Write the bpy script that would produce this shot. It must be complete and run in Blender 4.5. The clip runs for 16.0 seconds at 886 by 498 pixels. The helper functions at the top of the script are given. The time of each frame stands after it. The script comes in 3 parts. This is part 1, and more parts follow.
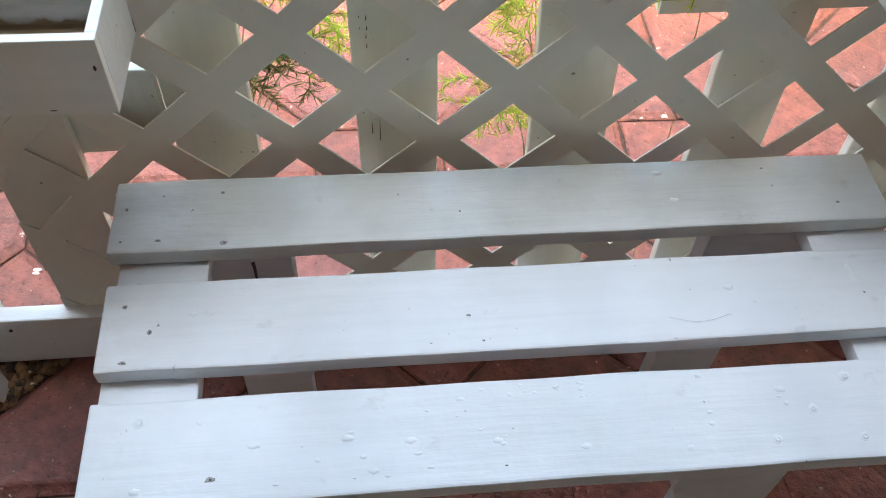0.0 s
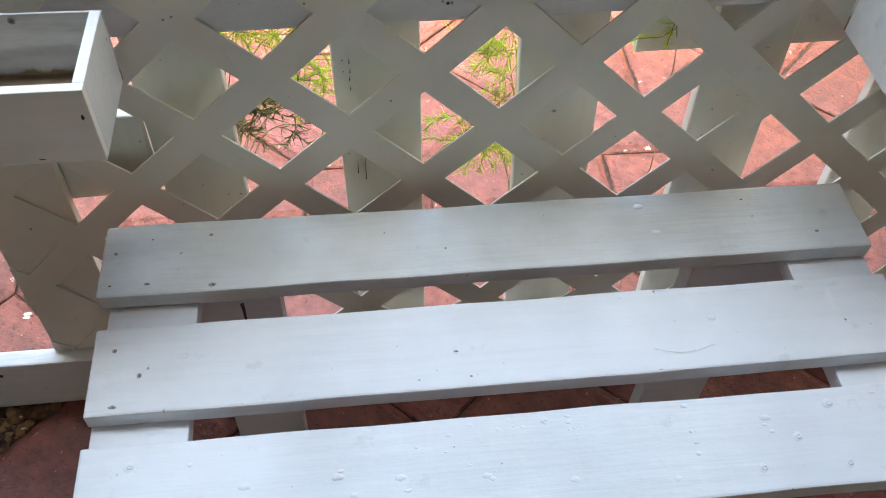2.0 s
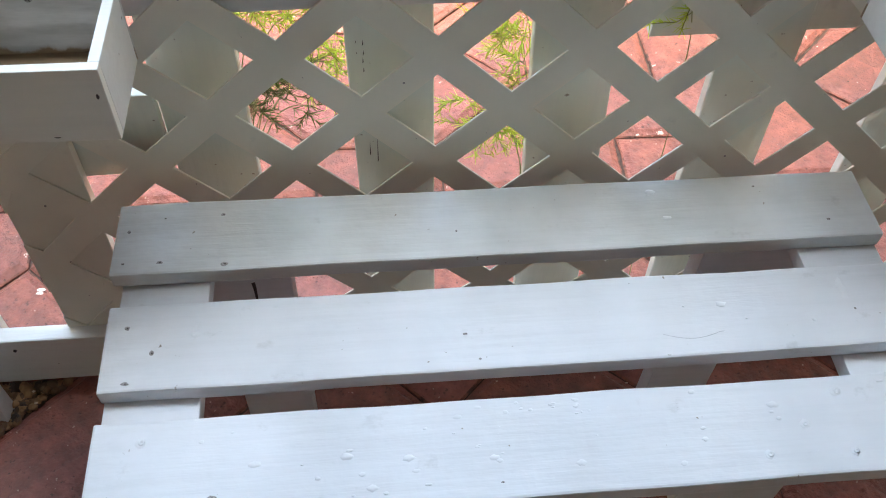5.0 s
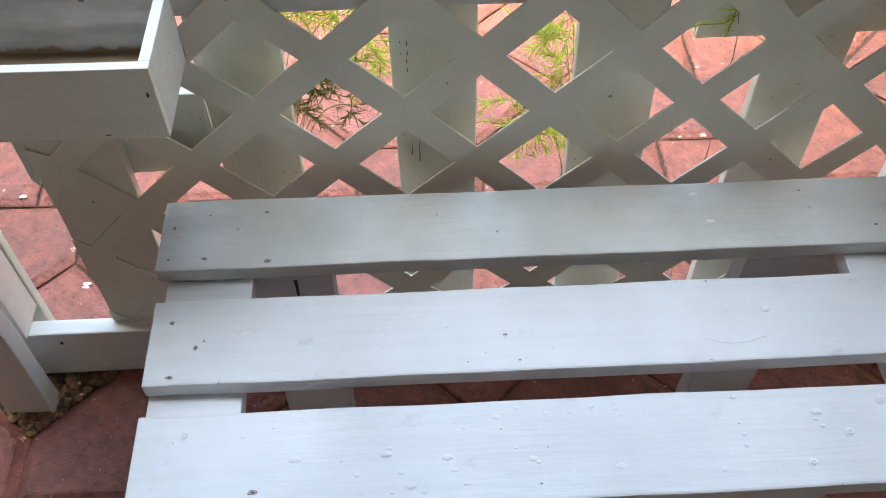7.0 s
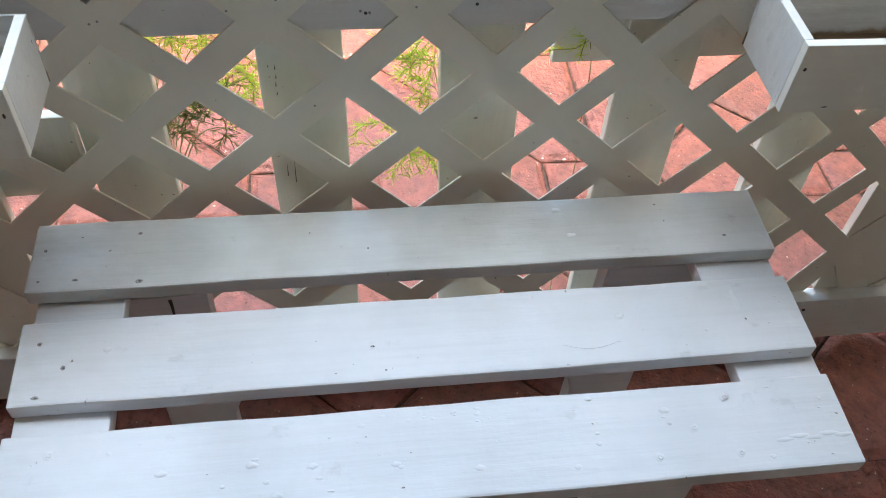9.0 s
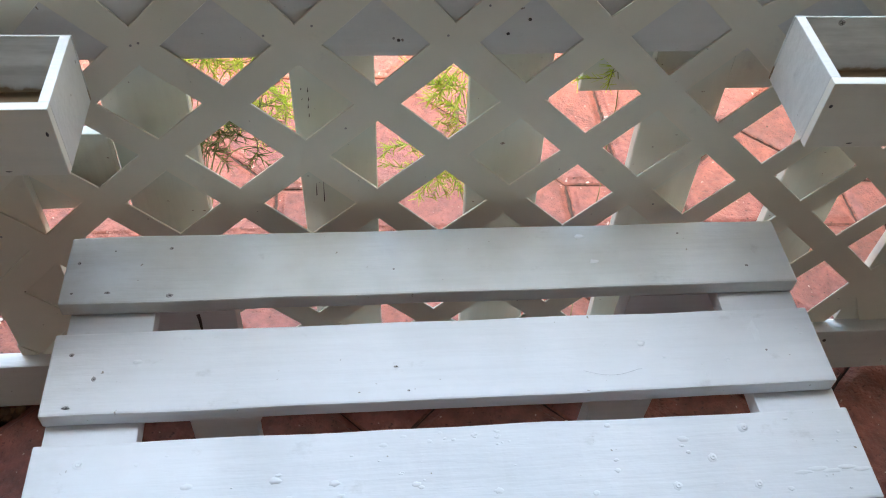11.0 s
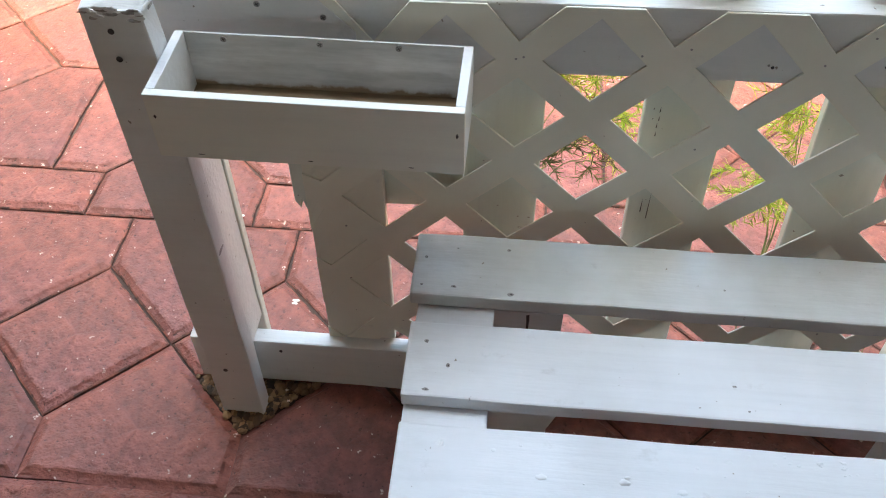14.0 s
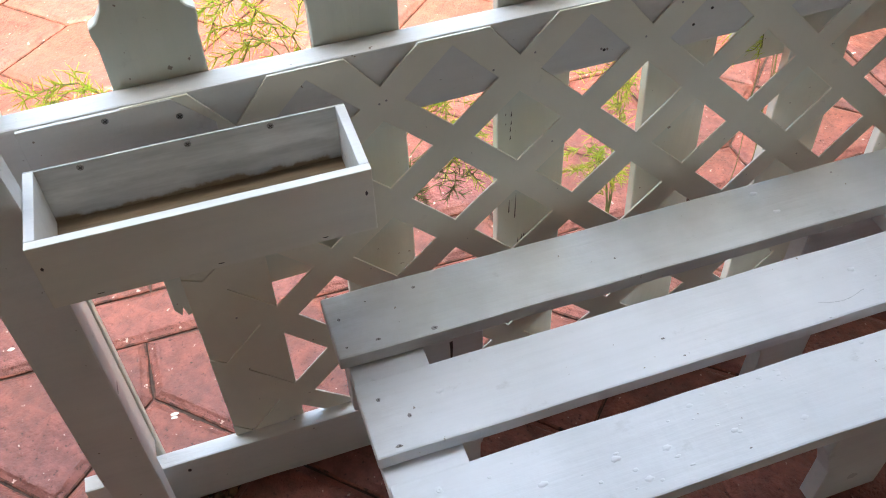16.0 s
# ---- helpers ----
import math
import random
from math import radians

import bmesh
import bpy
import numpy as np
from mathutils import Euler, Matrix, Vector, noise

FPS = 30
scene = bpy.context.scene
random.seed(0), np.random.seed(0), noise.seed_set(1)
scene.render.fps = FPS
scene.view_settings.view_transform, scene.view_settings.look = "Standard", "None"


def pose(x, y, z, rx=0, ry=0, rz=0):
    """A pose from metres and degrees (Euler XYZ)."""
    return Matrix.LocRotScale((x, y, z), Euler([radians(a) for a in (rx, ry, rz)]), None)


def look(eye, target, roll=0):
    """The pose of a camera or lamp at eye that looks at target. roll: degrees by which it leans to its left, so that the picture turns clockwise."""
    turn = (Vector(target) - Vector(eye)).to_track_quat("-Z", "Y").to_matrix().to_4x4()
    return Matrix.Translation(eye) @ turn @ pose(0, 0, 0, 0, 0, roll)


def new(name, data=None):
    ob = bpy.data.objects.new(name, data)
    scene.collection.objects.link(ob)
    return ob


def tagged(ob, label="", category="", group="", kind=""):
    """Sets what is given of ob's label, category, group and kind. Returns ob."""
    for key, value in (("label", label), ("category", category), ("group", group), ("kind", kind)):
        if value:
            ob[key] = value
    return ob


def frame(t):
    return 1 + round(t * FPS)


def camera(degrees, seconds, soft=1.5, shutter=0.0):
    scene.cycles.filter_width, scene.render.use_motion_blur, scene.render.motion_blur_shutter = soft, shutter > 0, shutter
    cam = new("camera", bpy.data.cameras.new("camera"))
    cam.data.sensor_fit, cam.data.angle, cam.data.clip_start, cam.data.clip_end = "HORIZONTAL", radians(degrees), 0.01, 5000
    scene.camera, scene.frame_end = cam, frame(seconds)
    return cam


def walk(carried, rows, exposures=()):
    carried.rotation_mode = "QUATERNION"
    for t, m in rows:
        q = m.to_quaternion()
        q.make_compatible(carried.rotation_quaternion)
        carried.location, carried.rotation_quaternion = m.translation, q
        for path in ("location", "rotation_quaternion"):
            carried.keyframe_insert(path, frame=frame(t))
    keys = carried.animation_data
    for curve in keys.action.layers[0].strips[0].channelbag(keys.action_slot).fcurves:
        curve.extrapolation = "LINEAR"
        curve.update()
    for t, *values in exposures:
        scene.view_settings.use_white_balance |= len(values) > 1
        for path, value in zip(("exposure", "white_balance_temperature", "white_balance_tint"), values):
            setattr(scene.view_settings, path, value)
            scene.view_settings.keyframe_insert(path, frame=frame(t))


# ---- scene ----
cam = camera(53.3, 16.0, soft=1.05)
PATH = [
    (0, (0.247, 0.225, 1.266), (0.402, 1.421, -0.329), 3.5),
    (0.5, (0.255, 0.22, 1.27), (0.427, 1.424, -0.318), 3.7),
    (1, (0.253, 0.222, 1.273), (0.43, 1.439, -0.304), 3.9),
    (1.5, (0.257, 0.222, 1.276), (0.444, 1.462, -0.282), 3.5),
    (2, (0.254, 0.22, 1.28), (0.429, 1.473, -0.269), 2.7),
    (2.5, (0.257, 0.225, 1.277), (0.442, 1.477, -0.271), 3.6),
    (3, (0.261, 0.229, 1.288), (0.423, 1.493, -0.254), 2.6),
    (3.5, (0.253, 0.228, 1.278), (0.42, 1.473, -0.277), 3.4),
    (4, (0.253, 0.222, 1.286), (0.424, 1.453, -0.28), 3.4),
    (6.5, (0.25, 0.219, 1.282), (0.338, 1.439, -0.3), 0.8),
    (7, (0.247, 0.219, 1.287), (0.316, 1.444, -0.292), 0.6),
    (7.5, (0.241, 0.214, 1.275), (0.293, 1.414, -0.325), 1.3),
    (8, (0.27, 0.206, 1.284), (0.389, 1.419, -0.302), 4.2),
    (8.5, (0.303, 0.177, 1.309), (0.482, 1.477, -0.2), 4.7),
    (8.7, (0.307, 0.176, 1.306), (0.519, 1.442, -0.228), 4.7),
    (10.8, (0.342, 0.184, 1.334), (0.626, 1.473, -0.169), 6.0),
    (11, (0.303, 0.175, 1.327), (0.5, 1.468, -0.186), 5.3),
    (11.5, (0.21, 0.159, 1.319), (0.163, 1.441, -0.215), 2.2),
    (12, (0.19, 0.16, 1.335), (0.024, 1.448, -0.186), -1.2),
    (12.5, (0.208, 0.152, 1.351), (0.041, 1.543, -0.076), -1.3),
    (13, (0.225, 0.165, 1.339), (0.119, 1.483, -0.162), -0.0),
    (13.5, (0.182, 0.145, 1.339), (0.058, 1.44, -0.18), 3.3),
    (14, (0.066, 0.138, 1.348), (-0.079, 1.457, -0.148), -0.6),
    (14.5, (-0.042, 0.185, 1.332), (-0.149, 1.503, -0.168), -5.9),
    (15, (-0.059, 0.274, 1.328), (0.043, 1.573, -0.19), -1.0),
    (15.5, (-0.108, 0.274, 1.344), (0.23, 1.564, -0.147), -1.2),
    (16, (-0.125, 0.17, 1.366), (0.281, 1.476, -0.093), -1.7),
]
walk(cam, [(t, look(eye, target, roll)) for t, eye, target, roll in PATH], [(0, 3.56, 6380, -4), (8.5, 3.56, 6380, -4), (13.5, 3.55, 6420, -4), (14.5, 3.48, 6480, -4), (15, 3.62, 6500, -3), (15.5, 3.47, 6550, -2), (16, 3.47, 6600, -1)])

# ---- light: shaded porch, open to the sky beyond the fence ----
world = bpy.data.worlds.new("sky")
scene.world = world
world.use_nodes = True
wn = world.node_tree
sky = wn.nodes.new("ShaderNodeTexSky")
sky.sky_type = "NISHITA"
sky.sun_disc = False
sky.sun_elevation = radians(73)
sky.sun_rotation = radians(200)
sky.air_density, sky.dust_density, sky.ozone_density = 1.0, 5.0, 1.0
wn.links.new(sky.outputs[0], wn.nodes["Background"].inputs[0])
wn.nodes["Background"].inputs[1].default_value = 0.15
sun = new("sun", bpy.data.lights.new("sun", "SUN"))
sun.data.energy, sun.data.angle, sun.data.color = 0.70, radians(6), (1.0, 0.56, 0.24)
sun.matrix_world = look((-0.4, -1.78, 6.0), (0, 0, 0))

# ---- materials ----


def material(name, rough=0.5):
    m = bpy.data.materials.new(name)
    m.use_nodes = True
    t = m.node_tree
    b = t.nodes["Principled BSDF"]
    b.inputs["Roughness"].default_value = rough
    return m, t, b


def node(t, kind, **values):
    n = t.nodes.new(kind)
    for k, v in values.items():
        n.inputs[k].default_value = v
    return n


def noise_tex(t, scale, detail=4.0, stretch=(1, 1, 1), rough=0.55):
    co = t.nodes.new("ShaderNodeTexCoord")
    mp = t.nodes.new("ShaderNodeMapping")
    mp.inputs["Scale"].default_value = stretch
    n = node(t, "ShaderNodeTexNoise", Scale=scale, Detail=detail, Roughness=rough)
    t.links.new(co.outputs["Object"], mp.inputs["Vector"])
    t.links.new(mp.outputs[0], n.inputs["Vector"])
    return n


def ramp(t, source, lo, hi, c0, c1):
    r = t.nodes.new("ShaderNodeValToRGB")
    r.color_ramp.elements[0].position, r.color_ramp.elements[1].position = lo, hi
    r.color_ramp.elements[0].color, r.color_ramp.elements[1].color = (*c0, 1), (*c1, 1)
    t.links.new(source, r.inputs[0])
    return r


def mix(t, fac, a, b, how="MIX"):
    m = t.nodes.new("ShaderNodeMix")
    m.data_type, m.blend_type = "RGBA", how
    if isinstance(fac, float):
        m.inputs[0].default_value = fac
    else:
        t.links.new(fac, m.inputs[0])
    for socket, v in ((6, a), (7, b)):
        if isinstance(v, tuple):
            m.inputs[socket].default_value = (*v, 1)
        else:
            t.links.new(v, m.inputs[socket])
    return m


def bump(t, b, heights):
    last = None
    for source, strength, distance in heights:
        n = node(t, "ShaderNodeBump", Strength=strength, Distance=distance)
        t.links.new(source, n.inputs["Height"])
        if last:
            t.links.new(last.outputs[0], n.inputs["Normal"])
        last = n
    t.links.new(last.outputs[0], b.inputs["Normal"])


def paint(name, colour, dirt, grain=(6, 90, 90), rough=0.45, wear=0.62, scuff=0.0, ripple=0.0, end=None):
    """Brushed paint on wood: grain along one axis, grime in blotches, small bare specks, scuffs and a grimy end."""
    m, t, b = material(name, rough)
    blotch = noise_tex(t, 5.0, 5.0)
    streak = noise_tex(t, 1.0, 4.0, grain)
    speck = noise_tex(t, 90.0, 2.0)
    c = ramp(t, blotch.outputs[0], 0.35, 0.7, dirt, colour)
    s = ramp(t, streak.outputs[0], 0.25, 0.55, tuple(v * 0.9 for v in colour), colour)
    c = mix(t, 0.55, c.outputs[0], s.outputs[0], "MULTIPLY")
    k = ramp(t, speck.outputs[0], wear + 0.13, wear + 0.17, (0, 0, 0), (1, 1, 1))
    c2 = mix(t, k.outputs[0], c.outputs[2], (0.25, 0.21, 0.17))
    if scuff:
        smear = noise_tex(t, 17.0, 5.0, (1, 1.3, 1), 0.65)
        sk = ramp(t, smear.outputs[0], 0.64, 0.76, (0, 0, 0), (scuff,) * 3)
        c2 = mix(t, sk.outputs[0], c2.outputs[2], (0.36, 0.35, 0.33))
    if end:
        where = t.nodes.new("ShaderNodeSeparateXYZ")
        t.links.new(t.nodes.new("ShaderNodeTexCoord").outputs["Object"], where.inputs[0])
        reach = node(t, "ShaderNodeMapRange", **{"From Min": end[0], "From Max": end[1], "To Min": 0.0, "To Max": 0.6})
        t.links.new(where.outputs[0], reach.inputs["Value"])
        grime = noise_tex(t, 14.0, 6.0, (0.6, 1.6, 1), 0.7)
        gk = ramp(t, grime.outputs[0], 0.42, 0.68, (0.12, 0.12, 0.12), (1, 1, 1))
        both = node(t, "ShaderNodeMath")
        both.operation = "MULTIPLY"
        t.links.new(reach.outputs[0], both.inputs[0])
        t.links.new(gk.outputs[0], both.inputs[1])
        c2 = mix(t, both.outputs[0], c2.outputs[2], (0.38, 0.36, 0.32))
    t.links.new(c2.outputs[2], b.inputs["Base Color"])
    rr = ramp(t, blotch.outputs[0], 0.3, 0.7, (rough + 0.15,) * 3, (rough - 0.08,) * 3)
    t.links.new(rr.outputs[0], b.inputs["Roughness"])
    wave = noise_tex(t, 1.0, 3.0, (22, 120, 120))
    bump(t, b, [(wave.outputs[0], ripple, 0.004), (streak.outputs[0], 0.2, 0.003), (speck.outputs[0], 0.2, 0.0012), (blotch.outputs[0], 0.3, 0.005)])
    return m


BENCH = paint("bench_white_paint", (0.84, 0.845, 0.86), (0.72, 0.72, 0.72), (5, 110, 110), 0.35, 0.62, 0.4, 0.10, (-0.36, -0.56))
BENCH_WORN = paint("bench_worn_paint", (0.80, 0.81, 0.81), (0.60, 0.60, 0.58), (5, 110, 110), 0.33, 0.62, 0.5, 0.12, (-0.28, -0.50))
FENCE = paint("fence_white_paint", (0.87, 0.85, 0.77), (0.79, 0.77, 0.69), (7, 60, 7), 0.5, 0.63, 0.3)
PICKET = paint("picket_white_paint", (0.82, 0.835, 0.77), (0.69, 0.71, 0.65), (70, 70, 5), 0.5, 0.59, 0.35)
RAIL = paint("rail_white_paint", (0.81, 0.805, 0.79), (0.71, 0.70, 0.68), (5, 80, 80), 0.5, 0.60, 0.4, 0.3)
BOX = paint("box_white_paint", (0.87, 0.85, 0.79), (0.79, 0.77, 0.71), (5, 70, 70), 0.42, 0.66)
BOX_IN, bt, bb = material("washed_white_paint", 0.55)
wash = noise_tex(bt, 1.0, 6.0, (5, 30, 38), 0.6)
film = noise_tex(bt, 7.0, 5.0, (1, 1, 2.2))
wash_c = ramp(bt, wash.outputs[0], 0.32, 0.60, (0.52, 0.52, 0.51), (0.80, 0.80, 0.79))
film_c = ramp(bt, film.outputs[0], 0.40, 0.62, (0.74, 0.74, 0.73), (1, 1, 1))
inner = mix(bt, 1.0, wash_c.outputs[0], film_c.outputs[0], "MULTIPLY")
tide = noise_tex(bt, 1.0, 4.0, (11, 40, 22), 0.6)
low = bt.nodes.new("ShaderNodeSeparateXYZ")
bt.links.new(bt.nodes.new("ShaderNodeTexCoord").outputs["Object"], low.inputs[0])
edge = noise_tex(bt, 26.0, 5.0, (1, 1, 1), 0.65)
level = node(bt, "ShaderNodeMath")
level.operation = "MULTIPLY_ADD"
level.inputs[1].default_value = 0.030
bt.links.new(edge.outputs[0], level.inputs[0])
bt.links.new(low.outputs[2], level.inputs[2])
soil = ramp(bt, level.outputs[0], 0.032, 0.036, (1, 1, 1), (0, 0, 0))
mark = node(bt, "ShaderNodeMath")
mark.operation = "MULTIPLY_ADD"
mark.inputs[1].default_value = 0.045
bt.links.new(tide.outputs[0], mark.inputs[0])
bt.links.new(low.outputs[2], mark.inputs[2])
mark_c = ramp(bt, mark.outputs[0], 0.066, 0.074, (0.70, 0.70, 0.70), (1, 1, 1))
inner = mix(bt, 0.8, inner.outputs[2], mark_c.outputs[0], "MULTIPLY")
inner = mix(bt, soil.outputs[0], inner.outputs[2], (0.22, 0.155, 0.09))
bt.links.new(inner.outputs[2], bb.inputs["Base Color"])
bump(bt, bb, [(wash.outputs[0], 0.4, 0.002)])
BUMP = paint("thick_white_paint", (0.84, 0.85, 0.86), (0.78, 0.78, 0.78), (60, 60, 60), 0.42)


def plain(name, colour, rough, metal=0.0, scale=60.0, relief=0.3):
    m, t, b = material(name, rough)
    n = noise_tex(t, scale, 4.0)
    c = ramp(t, n.outputs[0], 0.3, 0.7, tuple(v * 0.6 for v in colour), tuple(min(1, v * 1.25) for v in colour))
    t.links.new(c.outputs[0], b.inputs["Base Color"])
    b.inputs["Metallic"].default_value = metal
    bump(t, b, [(n.outputs[0], relief, 0.002)])
    return m


NAIL = plain("rusty_nail", (0.07, 0.06, 0.055), 0.6, 0.3)
NAIL_DULL = plain("painted_nail", (0.33, 0.31, 0.30), 0.5, 0.1, 400.0)
SCREW = plain("steel_screw", (0.30, 0.29, 0.28), 0.4, 0.8)
HAIR = plain("pale_fibre", (0.52, 0.52, 0.54), 0.5)
DIRT = plain("dirt_joint", (0.07, 0.042, 0.032), 0.95, 0.0, 90.0, 0.8)
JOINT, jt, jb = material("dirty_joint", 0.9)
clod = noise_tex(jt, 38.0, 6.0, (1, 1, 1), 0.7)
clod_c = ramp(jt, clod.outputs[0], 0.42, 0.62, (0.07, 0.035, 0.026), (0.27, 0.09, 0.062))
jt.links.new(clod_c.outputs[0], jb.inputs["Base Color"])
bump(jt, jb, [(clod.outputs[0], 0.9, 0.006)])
CHIP = plain("pale_chip", (0.75, 0.68, 0.60), 0.8)
CRUMB, crumb_tree, crumb_bsdf = material("crumb", 0.8)
crumb_geo = crumb_tree.nodes.new("ShaderNodeNewGeometry")
crumb_ramp = ramp(crumb_tree, crumb_geo.outputs["Random Per Island"], 0.2, 0.75, (0.06, 0.035, 0.025), (0.66, 0.52, 0.44))
crumb_tree.links.new(crumb_ramp.outputs[0], crumb_bsdf.inputs["Base Color"])
LEAF = plain("fern_leaf", (0.50, 0.62, 0.08), 0.5)
# darker copy of the leaf; a frond's shade is put into this colour
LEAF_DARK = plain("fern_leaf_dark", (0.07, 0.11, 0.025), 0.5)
STEM = plain("fern_stem", (0.22, 0.25, 0.07), 0.6)
BARE = plain("bare_weathered_wood", (0.36, 0.33, 0.30), 0.8, 0.0, 120.0)
SKY_BLOCK = plain("sky_block", (0.07, 0.07, 0.05), 0.9, 0.0, 3.0)
CEIL = plain("unseen_ceiling", (0.14, 0.11, 0.08), 0.7, 0.0, 4.0)
WALL = plain("added_wall", (0.74, 0.67, 0.53), 0.8, 0.0, 6.0)
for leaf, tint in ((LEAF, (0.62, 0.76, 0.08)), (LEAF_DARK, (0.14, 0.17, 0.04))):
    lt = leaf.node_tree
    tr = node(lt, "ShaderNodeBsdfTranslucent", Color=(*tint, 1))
    mx = node(lt, "ShaderNodeMixShader", Fac=0.5)
    lt.links.new(lt.nodes["Principled BSDF"].outputs[0], mx.inputs[1])
    lt.links.new(tr.outputs[0], mx.inputs[2])
    lt.links.new(mx.outputs[0], lt.nodes["Material Output"].inputs[0])


def base_board():
    """Bare brown base of a planter, paint washed off in patches."""
    m, t, b = material("bare_board", 0.55)
    n = noise_tex(t, 9.0, 6.0, (1, 2.5, 1))
    g = noise_tex(t, 1.0, 4.0, (8, 120, 120))
    wood = ramp(t, g.outputs[0], 0.3, 0.7, (0.17, 0.12, 0.072), (0.30, 0.215, 0.13))
    k = ramp(t, n.outputs[0], 0.72, 0.76, (0, 0, 0), (1, 1, 1))
    c = mix(t, k.outputs[0], wood.outputs[0], (0.7, 0.69, 0.66))
    t.links.new(c.outputs[2], b.inputs["Base Color"])
    bump(t, b, [(g.outputs[0], 0.3, 0.002), (n.outputs[0], 0.3, 0.003)])
    return m


def paver_mat(name="red_paver", relief=1.0):
    """Red stamped pavers, each a shade of its own, pitted and stained."""
    m, t, b = material(name, 0.55)
    info = t.nodes.new("ShaderNodeObjectInfo")
    co = t.nodes.new("ShaderNodeTexCoord")
    big = node(t, "ShaderNodeTexNoise", Scale=7.0, Detail=6.0, Roughness=0.6)
    pit = node(t, "ShaderNodeTexNoise", Scale=95.0, Detail=5.0, Roughness=0.6)
    spk = node(t, "ShaderNodeTexNoise", Scale=48.0, Detail=3.0, Roughness=0.6)
    for n in (big, pit, spk):
        t.links.new(co.outputs["Object"], n.inputs["Vector"])
    a = ramp(t, big.outputs[0], 0.3, 0.7, (0.190, 0.060, 0.041), (0.295, 0.096, 0.063))
    tone = node(t, "ShaderNodeTexNoise", Scale=2.6, Detail=3.0, Roughness=0.5)
    t.links.new(co.outputs["Object"], tone.inputs["Vector"])
    tone_k = ramp(t, tone.outputs[0], 0.42, 0.62, (0, 0, 0), (1, 1, 1))
    a = mix(t, tone_k.outputs[0], a.outputs[0], (0.246, 0.086, 0.067))
    shade = ramp(t, info.outputs["Random"], 0.0, 1.0, (0.80, 0.80, 0.82), (1.10, 1.06, 1.04))
    c = mix(t, 1.0, a.outputs[2], shade.outputs[0], "MULTIPLY")
    mott = node(t, "ShaderNodeTexNoise", Scale=30.0, Detail=5.0, Roughness=0.65)
    t.links.new(co.outputs["Object"], mott.inputs["Vector"])
    mott_c = ramp(t, mott.outputs[0], 0.34, 0.66, (0.66, 0.64, 0.66), (1.18, 1.16, 1.16))
    c = mix(t, 1.0, c.outputs[2], mott_c.outputs[0], "MULTIPLY")
    dark = ramp(t, pit.outputs[0], 0.31, 0.40, (0.25, 0.22, 0.22), (1, 1, 1))
    c = mix(t, 0.9, c.outputs[2], dark.outputs[0], "MULTIPLY")
    k = ramp(t, spk.outputs[0], 0.67, 0.72, (0, 0, 0), (1, 1, 1))
    c = mix(t, k.outputs[0], c.outputs[2], (0.62, 0.45, 0.38))
    t.links.new(c.outputs[2], b.inputs["Base Color"])
    r = ramp(t, big.outputs[0], 0.3, 0.7, (0.42,) * 3, (0.68,) * 3)
    t.links.new(r.outputs[0], b.inputs["Roughness"])
    bump(t, b, [(pit.outputs[0], 0.8, 0.004), (mott.outputs[0], min(1.0, 0.6 * relief), 0.006 * relief), (spk.outputs[0], 0.5, 0.005 * relief), (big.outputs[0], 0.8, 0.012)])
    return m


BASE = base_board()
PAVER = paver_mat()
PAVER_ROUGH = paver_mat("rough_red_paver", 2.2)
PEBBLE, pt, pb = material("brown_pebble", 0.75)
pebble_geo = pt.nodes.new("ShaderNodeNewGeometry")
pebble_c = ramp(pt, pebble_geo.outputs["Random Per Island"], 0.1, 0.95, (0.035, 0.022, 0.014), (0.30, 0.17, 0.08))
pt.links.new(pebble_c.outputs[0], pb.inputs["Base Color"])

# ---- building helpers ----


def mesh_of(bm, name, mats, smooth=False):
    me = bpy.data.meshes.new(name)
    bmesh.ops.recalc_face_normals(bm, faces=bm.faces)
    bm.to_mesh(me)
    bm.free()
    for m in mats if isinstance(mats, (list, tuple)) else [mats]:
        me.materials.append(m)
    if smooth:
        me.shade_smooth()
    return me


def part(name, bm, mat, parent=None, label="", smooth=False):
    ob = new(name, mesh_of(bm, name, mat, smooth))
    ob.parent = parent
    if label:
        ob["label"] = label
    return ob


def empty(name, x, y, z):
    ob = new(name)
    ob.empty_display_size = 0.05
    ob.matrix_world = pose(x, y, z)
    return ob


def slab(x0, x1, y0, y1, z0, z1, bev=0.002, cuts=0, wobble=0.0, axis=0, seed=0):
    """A sawn board with eased edges; cuts along its length let it wander a little."""
    bm = bmesh.new()
    bmesh.ops.create_cube(bm, size=1.0)
    size = Vector((x1 - x0, y1 - y0, z1 - z0))
    mid = Vector(((x0 + x1) / 2, (y0 + y1) / 2, (z0 + z1) / 2))
    for v in bm.verts:
        v.co = Vector((v.co[i] * size[i] for i in range(3)))
    if cuts:
        lengthwise = [e for e in bm.edges if abs((e.verts[0].co - e.verts[1].co)[axis]) > 1e-6]
        bmesh.ops.subdivide_edges(bm, edges=lengthwise, cuts=cuts, use_grid_fill=True)
    if bev:
        sharp = [e for e in bm.edges if len(e.link_faces) == 2 and e.calc_face_angle(0) > 0.5]
        bmesh.ops.bevel(bm, geom=sharp, offset=bev, segments=2, affect="EDGES", profile=0.6)
    if wobble:
        for v in bm.verts:
            p = (v.co + mid) * 9 + Vector((seed * 3.7, seed * 1.3, 0))
            d = noise.noise_vector(p) * wobble
            d[axis] *= 0.3
            v.co += d
    for v in bm.verts:
        v.co += mid
    return bm


